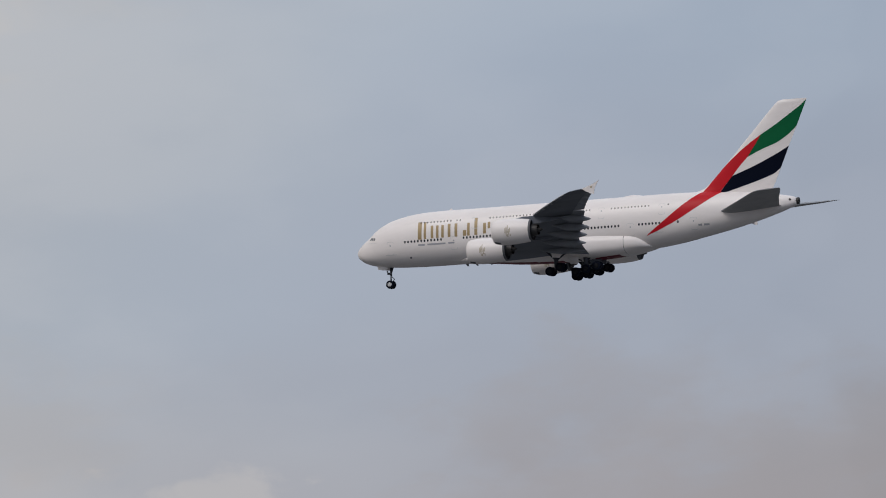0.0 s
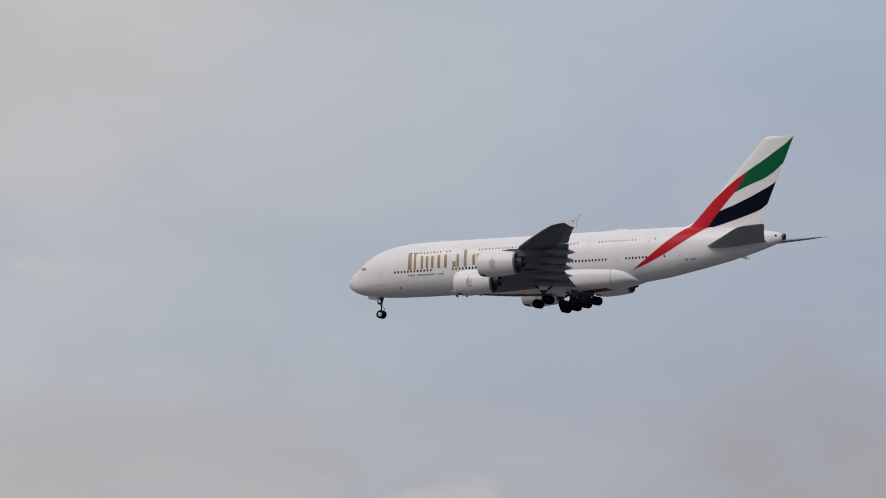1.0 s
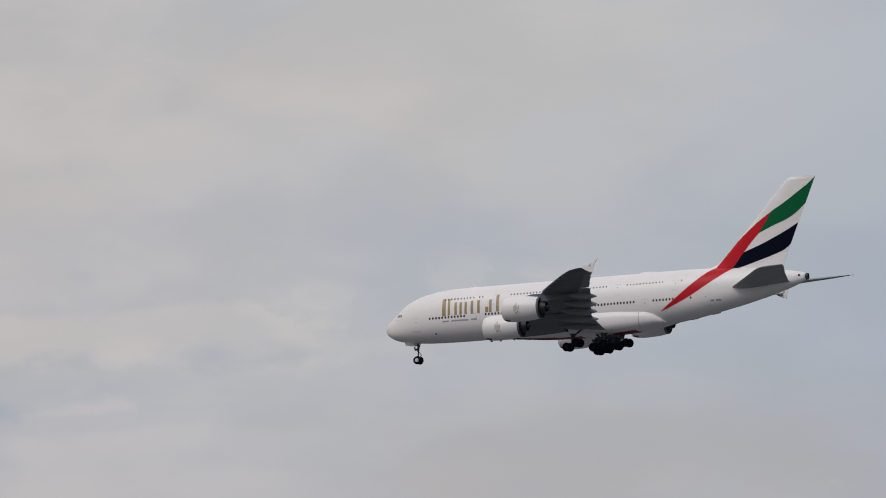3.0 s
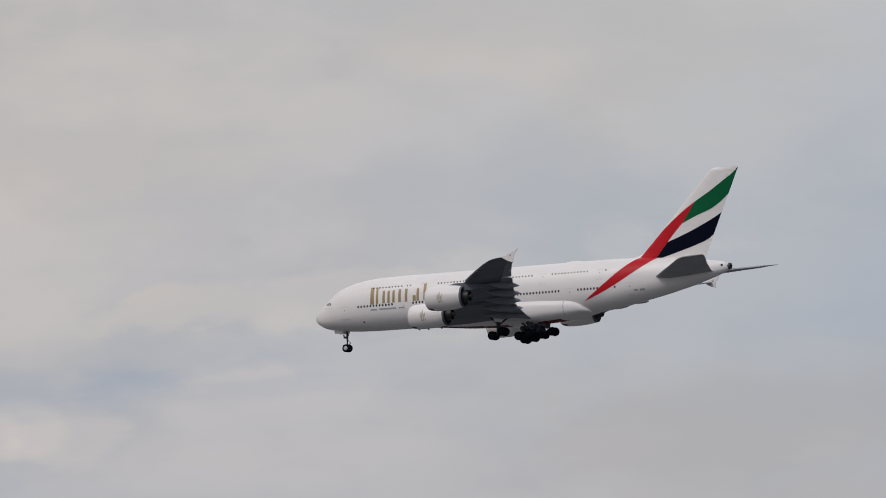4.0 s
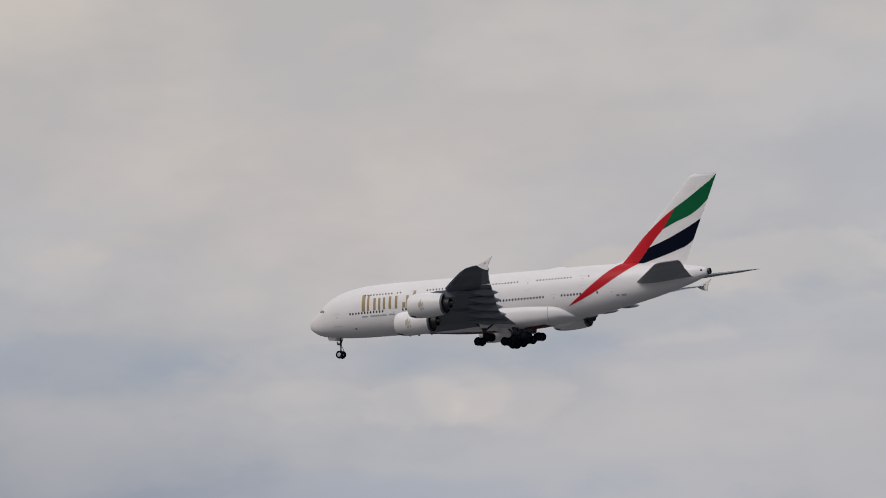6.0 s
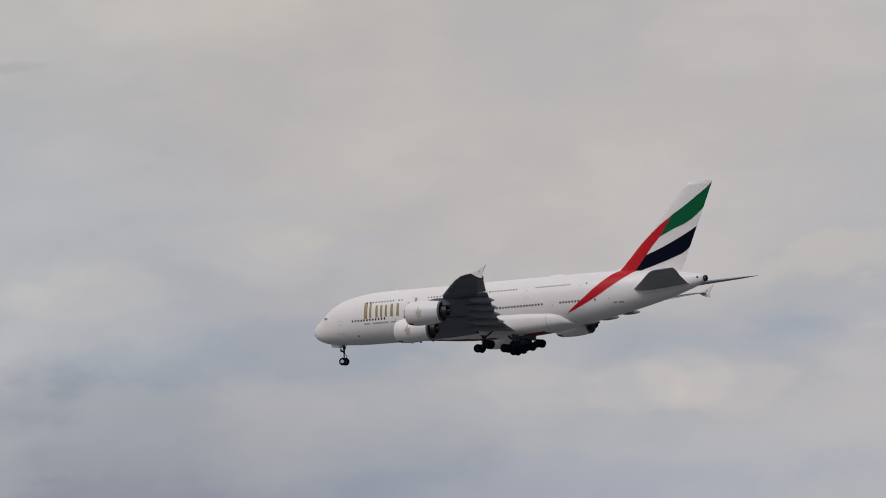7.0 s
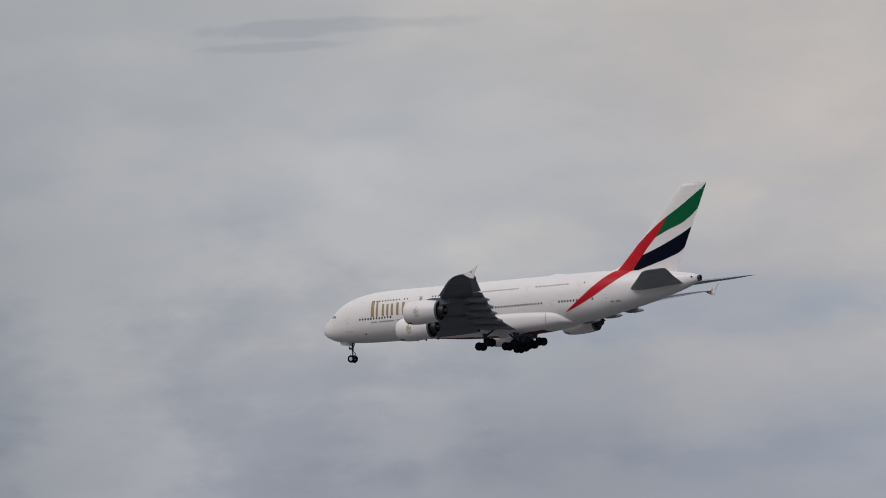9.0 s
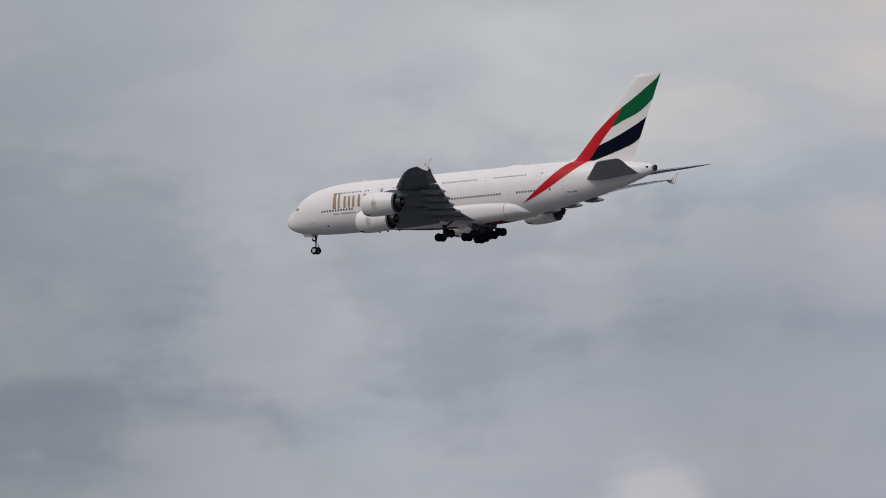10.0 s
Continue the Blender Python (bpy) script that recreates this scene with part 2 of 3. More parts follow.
# ---------------------------------------------------------------- materials
def material(name, color, rough, metal=0.0, coat=0.0, vary=0.08, scale=0.35, streak=1.0, bump=0.0, spec=0.5):
    m = bpy.data.materials.new(name)
    m.use_nodes = True
    n, l = m.node_tree.nodes, m.node_tree.links
    b = n["Principled BSDF"]
    b.inputs["Metallic"].default_value, b.inputs["Coat Weight"].default_value = metal, coat
    b.inputs["Specular IOR Level"].default_value = spec
    b.inputs["Coat Roughness"].default_value = 0.15
    co = n.new("ShaderNodeTexCoord")
    mp = n.new("ShaderNodeMapping")
    mp.inputs["Scale"].default_value = (1 / streak, 1, 1)
    l.new(co.outputs["Object"], mp.inputs["Vector"])
    big, fine = n.new("ShaderNodeTexNoise"), n.new("ShaderNodeTexNoise")
    for node, s, d in ((big, scale, 4), (fine, scale * 14, 5)):
        node.inputs["Scale"].default_value, node.inputs["Detail"].default_value = s, d
        l.new(mp.outputs[0], node.inputs["Vector"])
    add = n.new("ShaderNodeMath")
    add.operation = "MULTIPLY_ADD"
    l.new(fine.outputs["Fac"], add.inputs[0])
    add.inputs[1].default_value = 0.4
    l.new(big.outputs["Fac"], add.inputs[2])
    ramp = n.new("ShaderNodeMapRange")
    l.new(add.outputs[0], ramp.inputs["Value"])
    ramp.inputs["From Min"].default_value, ramp.inputs["From Max"].default_value = 0.45, 0.95
    ramp.inputs["To Min"].default_value, ramp.inputs["To Max"].default_value = 1 - vary, 1 + vary * 0.5
    mul = n.new("ShaderNodeVectorMath")
    mul.operation = "SCALE"
    mul.inputs[0].default_value = color
    l.new(ramp.outputs[0], mul.inputs["Scale"])
    l.new(mul.outputs[0], b.inputs["Base Color"])
    rr = n.new("ShaderNodeMapRange")
    l.new(fine.outputs["Fac"], rr.inputs["Value"])
    rr.inputs["To Min"].default_value, rr.inputs["To Max"].default_value = max(0.02, rough - 0.08), min(1, rough + 0.08)
    l.new(rr.outputs[0], b.inputs["Roughness"])
    if bump:
        bp = n.new("ShaderNodeBump")
        bp.inputs["Strength"].default_value, bp.inputs["Distance"].default_value = bump, 0.02
        l.new(fine.outputs["Fac"], bp.inputs["Height"])
        l.new(bp.outputs[0], b.inputs["Normal"])
    return m


WHITE = material("white_fuselage_paint", (0.85, 0.787, 0.757), 0.45, coat=0.08, vary=0.08, scale=0.16, streak=3)
# light grey wing, its base colour darkened to carry the underside's shade
SHADED_GREY = material("wing_grey_shade_darkened", (0.125, 0.136, 0.162), 0.6, vary=0.3, scale=0.3, streak=2, spec=0.3)
FLAP = material("grey_flap_paint", (0.22, 0.232, 0.26), 0.6, vary=0.3, scale=0.5, streak=2, spec=0.3)
SLAT = material("bare_metal_slat", (0.46, 0.46, 0.47), 0.45, metal=0.3, vary=0.15, scale=0.5, streak=2)
CANOE = material("pale_grey_fairing_paint", (0.21, 0.22, 0.245), 0.55, vary=0.2, scale=0.6, streak=2)
STAB = material("grey_tailplane_paint", (0.36, 0.355, 0.36), 0.6, vary=0.16, scale=0.4, spec=0.3)
RED = material("red_livery_paint", (0.53, 0.011, 0.020), 0.4, vary=0.08, spec=0.15)
# the same livery red, with the shade under the belly put into its colour
SHADED_RED = material("red_livery_paint_shaded", (0.15, 0.006, 0.016), 0.5, vary=0.1, spec=0.1)
GREEN = material("green_livery_paint", (0.003, 0.112, 0.040), 0.4, vary=0.08, spec=0.12)
NAVY = material("black_livery_paint", (0.003, 0.005, 0.014), 0.4, vary=0.1, spec=0.06)
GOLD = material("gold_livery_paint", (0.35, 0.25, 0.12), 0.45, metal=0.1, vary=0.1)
EMBLEM = material("pale_gold_emblem_paint", (0.52, 0.44, 0.33), 0.45, vary=0.3, scale=2.0)
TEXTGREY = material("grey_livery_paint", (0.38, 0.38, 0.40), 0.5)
LINE = material("panel_gap_dark", (0.10, 0.10, 0.11), 0.6)
FAINT = material("door_outline_grey", (0.66, 0.645, 0.63), 0.5)
GLASS = material("dark_window_glass", (0.03, 0.033, 0.04), 0.2)
# dark glass given a paler base colour in place of the sky's reflection
COCKPIT = material("cockpit_glass_painted_reflection", (0.22, 0.22, 0.23), 0.15)
RUBBER = material("black_tyre_rubber", (0.008, 0.010, 0.018), 0.95, bump=0.2, spec=0.03)
HUB = material("painted_wheel_hub", (0.6, 0.6, 0.6), 0.4, metal=0.3)
STEEL = material("gear_leg_steel", (0.035, 0.037, 0.046), 0.5, metal=0.2, spec=0.3)
HOT = material("heat_stained_titanium", (0.045, 0.043, 0.043), 0.5, metal=0.4, vary=0.25)
DUCT = material("dark_nozzle_duct", (0.010, 0.010, 0.013), 0.7, spec=0.2)
# ground out of view, its grey chosen for the light bounced onto the undersides
GROUND = material("unseen_bounce_ground", (0.096, 0.097, 0.098), 0.95, vary=0.4, scale=0.02)


# ---------------------------------------------------------------- mesh helpers
def mesh_object(name, verts, faces, mat, parent=None, label="", smooth=True, sharp=0.0):
    me = bpy.data.meshes.new(name)
    me.from_pydata([tuple(v) for v in verts], [], [tuple(f) for f in faces])
    bm = bmesh.new()
    bm.from_mesh(me)
    bmesh.ops.recalc_face_normals(bm, faces=bm.faces)
    for f in bm.faces:
        f.smooth = smooth
    if sharp:
        for e in bm.edges:
            if len(e.link_faces) == 2 and e.calc_face_angle(0) > radians(sharp):
                e.smooth = False
    bm.to_mesh(me)
    bm.free()
    me.materials.append(mat)
    ob = new(name, me)
    ob.parent = parent
    if label:
        tagged(ob, label)
    return ob


def joined(*pieces):
    verts, faces = [], []
    for v, f in pieces:
        k = len(verts)
        verts += [tuple(p) for p in v]
        faces += [tuple(i + k for i in g) for g in f]
    return verts, faces


def loft(rings, caps=True, closed=True):
    """A skin through rings of equally many points."""
    n = len(rings[0])
    verts = [p for r in rings for p in r]
    faces = []
    for i in range(len(rings) - 1):
        for j in range(n if closed else n - 1):
            a, b = i * n + j, i * n + (j + 1) % n
            faces.append((a, b, b + n, a + n))
    if caps:
        faces.append(tuple(range(n))[::-1])
        faces.append(tuple(range((len(rings) - 1) * n, len(rings) * n)))
    return verts, faces


def revolve(profile, n=32, axis="x", centre=(0, 0, 0)):
    """A body turned round an axis; profile of (along, radius)."""
    rings = []
    for a, r in profile:
        ring = []
        for j in range(n):
            w = 2 * math.pi * j / n
            c, s = r * math.cos(w), r * math.sin(w)
            p = (a, c, s) if axis == "x" else (c, a, s) if axis == "y" else (c, s, a)
            ring.append(tuple(p[i] + centre[i] for i in range(3)))
        rings.append(ring)
    return loft(rings)


def tube(a, b, ra, rb=None, n=12):
    a, b = Vector(a), Vector(b)
    q = (b - a).to_track_quat("Z", "Y").to_matrix()
    rb = ra if rb is None else rb
    rings = []
    for p, r in ((a, ra), (b, rb)):
        rings.append([p + q @ Vector((r * math.cos(2 * math.pi * j / n), r * math.sin(2 * math.pi * j / n), 0)) for j in range(n)])
    return loft(rings)


def slab(outline, y0, y1):
    """A plate with an outline in x and z, from y0 to y1."""
    return loft([[(x, y0, z) for x, z in outline], [(x, y1, z) for x, z in outline]])


def box(x0, x1, y0, y1, z0, z1):
    return slab([(x0, z0), (x1, z0), (x1, z1), (x0, z1)], y0, y1)


def curve(points, n):
    """n points on a smooth line through a few control points."""
    p = np.array(points, float)
    s = np.concatenate([[0], np.cumsum(np.linalg.norm(np.diff(p, axis=0), axis=1))])
    m = np.gradient(p, s, axis=0) if len(p) > 2 else np.repeat((p[1:] - p[:-1]) / s[1], 2, axis=0)
    out = []
    for u in np.linspace(0, s[-1], n):
        i = min(int(np.searchsorted(s, u, "right")) - 1, len(s) - 2)
        h = s[i + 1] - s[i]
        t = (u - s[i]) / h
        out.append((2 * t**3 - 3 * t**2 + 1) * p[i] + (t**3 - 2 * t**2 + t) * h * m[i] + (3 * t**2 - 2 * t**3) * p[i + 1] + (t**3 - t**2) * h * m[i + 1])
    return out


# ---------------------------------------------------------------- ground
GROUND_R = 9000
# unseen disc added below to bounce sky light up at the airliner
ground = mesh_object("ground", [(GROUND_R * math.cos(i * math.pi / 32), GROUND_R * math.sin(i * math.pi / 32), 0) for i in range(64)], [tuple(range(64))], GROUND, smooth=False)
tagged(ground, "flat neutral grey ground, unseen, bouncing light up under an overcast sky", "ground", kind="structure")

# ---------------------------------------------------------------- the airliner
# x runs from the nose tip aft, y to starboard, z up from the nose tip
airliner = new("airliner")
airliner.location = (0, 0, NOSE_HEIGHT)
airliner.empty_display_size = 5
airliner.scale = (1, 1, 0.988)
airliner.rotation_euler = (radians(0.45), 0, 0)  # a slight bank
tagged(airliner, "white double-deck four-engine airliner, striped tail, gear down, in flight", "airplane")

# stations: x, top, bottom, half width
HULL = [(0, 0.02, -0.02, 0.02), (0.12, 0.48, -0.42, 0.45), (0.4, 0.95, -0.78, 0.85), (0.9, 1.5, -1.12, 1.32), (1.6, 2.1, -1.42, 1.8),
        (2.4, 2.8, -1.66, 2.2), (3.7, 3.88, -1.92, 2.68), (5.6, 4.85, -2.14, 3.1), (8, 5.5, -2.3, 3.38), (10.5, 5.85, -2.38, 3.5),
        (14, 6.0, -2.42, 3.57), (20, 6.0, -2.42, 3.57), (30, 6.0, -2.42, 3.57), (40, 6.0, -2.42, 3.57), (44, 6.0, -2.4, 3.57), (47.5, 5.98, -2.25, 3.53),
        (51, 5.92, -1.9, 3.42), (55.5, 5.74, -1.15, 3.12), (60, 5.38, -0.3, 2.6), (64.7, 4.8, 0.78, 1.85), (68, 4.25, 1.72, 1.18), (69.4, 3.95, 2.2, 0.8), (70.3, 3.65, 2.6, 0.5)]
HULL = [(x, a + d, b + d, w) for x, a, b, w in HULL for d in [float(np.interp(x, (0, 2, 45, 60, 70), (-0.1, -0.33, -0.33, -0.15, 0)))]]
HULL_CURVE = np.array([c for c in curve([(2 * math.sqrt(h[0]), h[1], h[2], h[3]) for h in HULL], 700)])
HULL_X = (HULL_CURVE[:, 0] / 2) ** 2


def hull(x):
    return tuple(float(np.interp(x, HULL_X, HULL_CURVE[:, i])) for i in (1, 2, 3))


def hull_y(x, z):
    """The half width of the hull at x and z."""
    zt, zb, hw = hull(x)
    zc = zb + 0.44 * (zt - zb)
    a = (z - zc) / (zt - zc) if z > zc else (zc - z) / (zc - zb)
    return hw * max(0.0, 1 - min(1, abs(a)) ** 2.25) ** (1 / 2.25)


def hull_normal(x, z, side):
    e = 0.05
    dx = (hull_y(x + e, z) - hull_y(x - e, z)) / (2 * e)
    dz = (hull_y(x, z + e) - hull_y(x, z - e)) / (2 * e)
    return Vector((-dx, side, -dz)).normalized()


def hull_ring(x, n=64, grow=0.0):
    zt, zb, hw = hull(x)
    zc = zb + 0.44 * (zt - zb)
    ring = []
    for j in range(n):
        w = 2 * math.pi * j / n
        c, s = math.cos(w), math.sin(w)
        k = 2 / 2.25
        c, s = math.copysign(abs(c) ** k, c), math.copysign(abs(s) ** k, s)
        ring.append((x, (hw + grow) * c, zc + s * ((zt - zc) if s > 0 else (zc - zb)) + grow * s))
    return ring


stations = [70.3 * (i / 150) ** 1.0 for i in range(1, 151)]
stations = sorted(set([0.004, 0.03, 0.08, 0.16, 0.28] + stations))
fuselage = mesh_object("fuselage", *loft([hull_ring(x) for x in stations]), WHITE, airliner, "white painted double-deck fuselage")


def skin(name, upper, lower, mat, parent, side, proud=0.018, n=28, m=10, label=""):
    """A painted field on the hull between two lines in x and z."""
    up, lo = curve(upper, n), curve(lower, n)
    verts, faces = [], []
    for a, b in zip(up, lo):
        for k in range(m + 1):
            x, z = a + (b - a) * k / m
            zt, zb, _ = hull(x)
            z = min(max(z, zb + 0.01), zt - 0.0)
            nrm = hull_normal(x, min(z, zt - 0.06), side)
            verts.append(Vector((x, side * hull_y(x, z), z)) + nrm * proud)
    for i in range(n - 1):
        for k in range(m):
            a = i * (m + 1) + k
            faces.append((a, a + 1, a + m + 2, a + m + 1))
    return mesh_object(name, verts, faces, mat, parent, label)


def hull_matrix(x, z, side, proud=0.0):
    """A pose on the hull: local x aft, local y outwards."""
    nrm = hull_normal(x, z, side)
    along = Vector((1, 0, 0)) - nrm * nrm.x
    along.normalize()
    up = along.cross(nrm)
    m = Matrix((along, nrm, up)).transposed().to_4x4()
    m.translation = Vector((x, side * hull_y(x, z), z)) + nrm * proud
    return m


def rounded(w, h, r, k=3):
    pts = []
    for cx, cz, a0 in ((w / 2 - r, h / 2 - r, 0), (-w / 2 + r, h / 2 - r, 90), (-w / 2 + r, -h / 2 + r, 180), (w / 2 - r, -h / 2 + r, 270)):
        for i in range(k + 1):
            a = radians(a0 + 90 * i / k)
            pts.append((cx + r * math.cos(a), cz + r * math.sin(a)))
    return pts


window_verts, window_faces = slab(rounded(0.27, 0.38, 0.12), -0.03, 0.014)
window_mesh = None


def cabin_window(x, z, side, size=1.0):
    global window_mesh
    if window_mesh is None:
        ob = mesh_object("cabin_window", window_verts, window_faces, GLASS, fuselage, smooth=False)
        window_mesh = ob.data
    else:
        ob = new("cabin_window", window_mesh)
        ob.parent = fuselage
    ob.matrix_local = hull_matrix(x, z, side) @ Matrix.Diagonal((size, 1, size, 1))


PITCH = 0.535
MAIN_ROWS = [(8.8, 15.0), (18.3, 27.6), (30.2, 43.4), (46.3, 50.6), (52.4, 52.5)]
UPPER_ROWS = [(11.4, 16.3), (17.2, 17.8), (22.5, 30.4), (32.0, 38.5), (41.9, 47.8), (50.9, 51.0)]
for side in (-1, 1):
    for rows, z, size in ((MAIN_ROWS, 1.04, 1.0), (UPPER_ROWS, 3.83, 0.78)):
        for a, b in rows:
            for i in range(int((b - a) / PITCH + 1.01)):
                cabin_window(a + i * PITCH, z, side, size)


def door_outline(x, z, w, h, side, mat=FAINT):
    """A cabin door: a leaf let into the hull, with a seam round it and a small pane."""
    outer, inner = rounded(w, h, 0.2), rounded(w - 0.12, h - 0.12, 0.16)
    verts, faces = [], []
    rings = []
    m_at = lambda px, pz, proud: hull_matrix(x + px, z + pz, side, proud).translation
    for ring, p in ((outer, 0.004), (outer, 0.012), (inner, 0.012), (inner, 0.004)):
        rings.append([m_at(px, pz, p) for px, pz in ring])
    ob = mesh_object("cabin_door", *loft(rings, caps=False), mat, fuselage, "faint grey seam round a white cabin door", smooth=False)
    pv, pf = slab(rounded(0.17, 0.22, 0.07), -0.03, 0.014)
    pane = mesh_object("door_pane", pv, pf, TEXTGREY, fuselage, smooth=False)
    pane.matrix_local = hull_matrix(x, z + h * 0.2, side)


for side in (-1, 1):
    for x, z, w, h in ((6.35, 0.25, 1.1, 2.0), (16.7, 0.35, 1.1, 2.0), (28.9, 0.35, 1.1, 2.0), (44.9, 0.35, 1.1, 2.0), (54.8, 0.62, 1.1, 1.9), (20.1, 3.2, 1.0, 1.75), (40.3, 3.2, 1.0, 1.75), (49.9, 3.15, 1.0, 1.7)):
        door_outline(x, z, w, h, side)

# cockpit panes
for side in (-1, 1):
    for a, b, c, d in ([(2.75 + (px - 2.75) * 0.72 + 0.45, 2.2 + (pz - 2.2) * 0.7 - 0.30) for px, pz in pane] for pane in (((1.95, 2.0), (2.4, 2.0), (2.55, 2.55), (2.3, 2.55)), ((2.5, 1.98), (2.95, 1.95), (3.05, 2.5), (2.65, 2.55)), ((3.05, 1.93), (3.5, 1.88), (3.45, 2.4), (3.13, 2.48)))):
        skin("cockpit_pane", [d, c], [a, b], COCKPIT, fuselage, side, 0.012, 5, 4)
# radome seam, hold door and small marks of the nose
for side in (-1, 1):
    skin("nose_panel_line", [(2.3, 1.35), (4.0, 1.30)], [(2.3, 1.29), (4.0, 1.24)], FAINT, fuselage, side, 0.01, 8, 1)
    skin("door_sill_line", [(5.5, -0.72), (7.3, -0.72)], [(5.5, -0.82), (7.3, -0.82)], FAINT, fuselage, side, 0.012, 8, 1)
    skin("hatch_mark", [(9.35, -1.25), (9.65, -1.25)], [(9.35, -1.5), (9.65, -1.5)], LINE, fuselage, side, 0.012, 3, 2)
    vent = mesh_object("vent_mark", *slab(rounded(0.34, 0.34, 0.168, 5), -0.05, 0.03), DUCT, fuselage, "round black vent near the tail tip", smooth=False)
    vent.matrix_local = hull_matrix(69.38, 3.35, side)
    skin("cargo_door_seam", [(48.0, -0.35), (50.0, -0.30)], [(48.0, -0.41), (50.0, -0.36)], FAINT, fuselage, side, 0.012, 6, 1)

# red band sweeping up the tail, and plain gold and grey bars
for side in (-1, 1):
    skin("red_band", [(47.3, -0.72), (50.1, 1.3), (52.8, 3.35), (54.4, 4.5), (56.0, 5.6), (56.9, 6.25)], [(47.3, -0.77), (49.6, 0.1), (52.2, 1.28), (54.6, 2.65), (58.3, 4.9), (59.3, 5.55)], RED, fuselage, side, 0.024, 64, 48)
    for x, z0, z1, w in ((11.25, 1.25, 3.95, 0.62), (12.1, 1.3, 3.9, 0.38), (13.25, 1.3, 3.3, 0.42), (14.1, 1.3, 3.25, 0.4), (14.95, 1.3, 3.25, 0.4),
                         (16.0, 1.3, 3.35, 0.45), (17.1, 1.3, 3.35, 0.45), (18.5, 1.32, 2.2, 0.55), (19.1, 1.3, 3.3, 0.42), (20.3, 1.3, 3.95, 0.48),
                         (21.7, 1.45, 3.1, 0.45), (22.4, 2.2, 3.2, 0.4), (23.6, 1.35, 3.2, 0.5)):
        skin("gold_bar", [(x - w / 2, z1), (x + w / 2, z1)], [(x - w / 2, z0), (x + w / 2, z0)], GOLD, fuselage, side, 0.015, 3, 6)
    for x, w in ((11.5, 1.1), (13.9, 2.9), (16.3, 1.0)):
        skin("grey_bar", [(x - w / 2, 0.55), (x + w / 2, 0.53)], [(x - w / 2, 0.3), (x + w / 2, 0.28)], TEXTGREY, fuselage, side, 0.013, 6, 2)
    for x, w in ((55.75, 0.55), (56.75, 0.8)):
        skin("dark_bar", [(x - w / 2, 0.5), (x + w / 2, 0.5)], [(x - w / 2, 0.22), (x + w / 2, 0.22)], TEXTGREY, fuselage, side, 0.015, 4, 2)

# exhaust of the auxiliary power unit
mesh_object("tail_exhaust", *revolve([(69.9, 0.53), (70.4, 0.53), (70.62, 0.5), (70.6, 0.36), (70.25, 0.33)], 20, "x", (0, 0, 3.12)), HOT, fuselage, "dark metal exhaust at the tail tip", sharp=40)
# aerial hump on the crown and blade aerials below
hump_rings = []
for i in range(9):
    u = i / 8
    r = 0.02 + math.sin(math.pi * u) ** 0.6
    hump_rings.append([(42.6 + 3.6 * u, 0.75 * r * math.cos(w), 5.56 + 0.31 * r * math.sin(w)) for w in [math.pi * 2 * j / 16 for j in range(16)]])
mesh_object("aerial_hump", *loft(hump_rings), WHITE, fuselage, "white satellite aerial hump on the crown")
for x, y in ((17.2, 0.0), (18.6, 0.3), (21.0, 0.0)):
    mesh_object("blade_aerial", *slab([(x, -2.68), (x + 0.5, -2.68), (x + 0.55, -3.12), (x + 0.3, -3.12)], y - 0.04, y + 0.04), LINE, fuselage, smooth=False)

mesh_object("blade_aerial", *slab([(15.0, 5.6), (15.5, 5.6), (15.5, 5.95), (15.25, 5.95)], -0.03, 0.03), WHITE, fuselage, smooth=False)

# belly fairing between wing and hull
def fairing_ring(x, hw, zt, zb, n=40):
    zc = (zt + zb) / 2
    out = []
    for j in range(n):
        w = 2 * math.pi * j / n
        c, s = math.cos(w), math.sin(w)
        out.append((x, hw * math.copysign(abs(c) ** 0.62, c), zc + (zt - zb) / 2 * math.copysign(abs(s) ** 0.75, s)))
    return out


BELLY = [(15.4, 1.3, -1.95, -2.55), (17.8, 2.25, -1.4, -2.72), (20.3, 2.95, -0.85, -2.9), (22.8, 3.48, -0.35, -3.1), (25.2, 3.76, -0.02, -3.34), (31, 3.98, 0.42, -3.62), (36, 3.98, 0.45, -3.62), (40, 3.94, 0.36, -3.54), (43.7, 3.83, 0.05, -3.26)]
belly_main = curve(BELLY, 40)
belly = mesh_object("belly_fairing", *loft([fairing_ring(*s) for s in belly_main]), WHITE, airliner, "white wing-root belly fairing", sharp=40)
BELLY_AFT = [(43.78, 3.83, 0.04, -3.25), (44.7, 3.77, -0.1, -3.14), (45.5, 3.62, -0.4, -2.98), (46.2, 3.38, -0.84, -2.82), (46.7, 3.08, -1.3, -2.7), (47.1, 2.7, -1.7, -2.6), (47.5, 2.1, -2.05, -2.5)]
mesh_object("fairing_tail", *loft([fairing_ring(*s) for s in curve(BELLY_AFT, 20)]), WHITE, belly, sharp=40)
mesh_object("fairing_gap", *loft([fairing_ring(x, 3.80, 0.02, -3.23) for x in (43.6, 43.9)]), LINE, belly, "dark seam across the fairing", sharp=40)
# plain red bars under the belly, in the red darkened for shade
for x0, x1 in ((21.6, 23.45), (23.5, 25.45), (25.5, 27.45), (27.5, 29.65), (29.7, 32.0), (32.05, 33.6), (38.6, 40.45), (40.5, 42.6)):
    rings = []
    for i in range(6):
        x = x0 + (x1 - x0) * i / 5
        b = [np.interp(x, [s[0] for s in belly_main], [s[k] for s in belly_main]) for k in (1, 2, 3)]
        ring = fairing_ring(x, b[0] + 0.012, b[1] + 0.012, b[2] - 0.014, 80)
        rings.append([p for p in ring if p[2] < b[2] + 0.15])
    k = min(len(r) for r in rings)
    mesh_object("belly_bar", *loft([r[:k] for r in rings], caps=False, closed=False), SHADED_RED, belly)


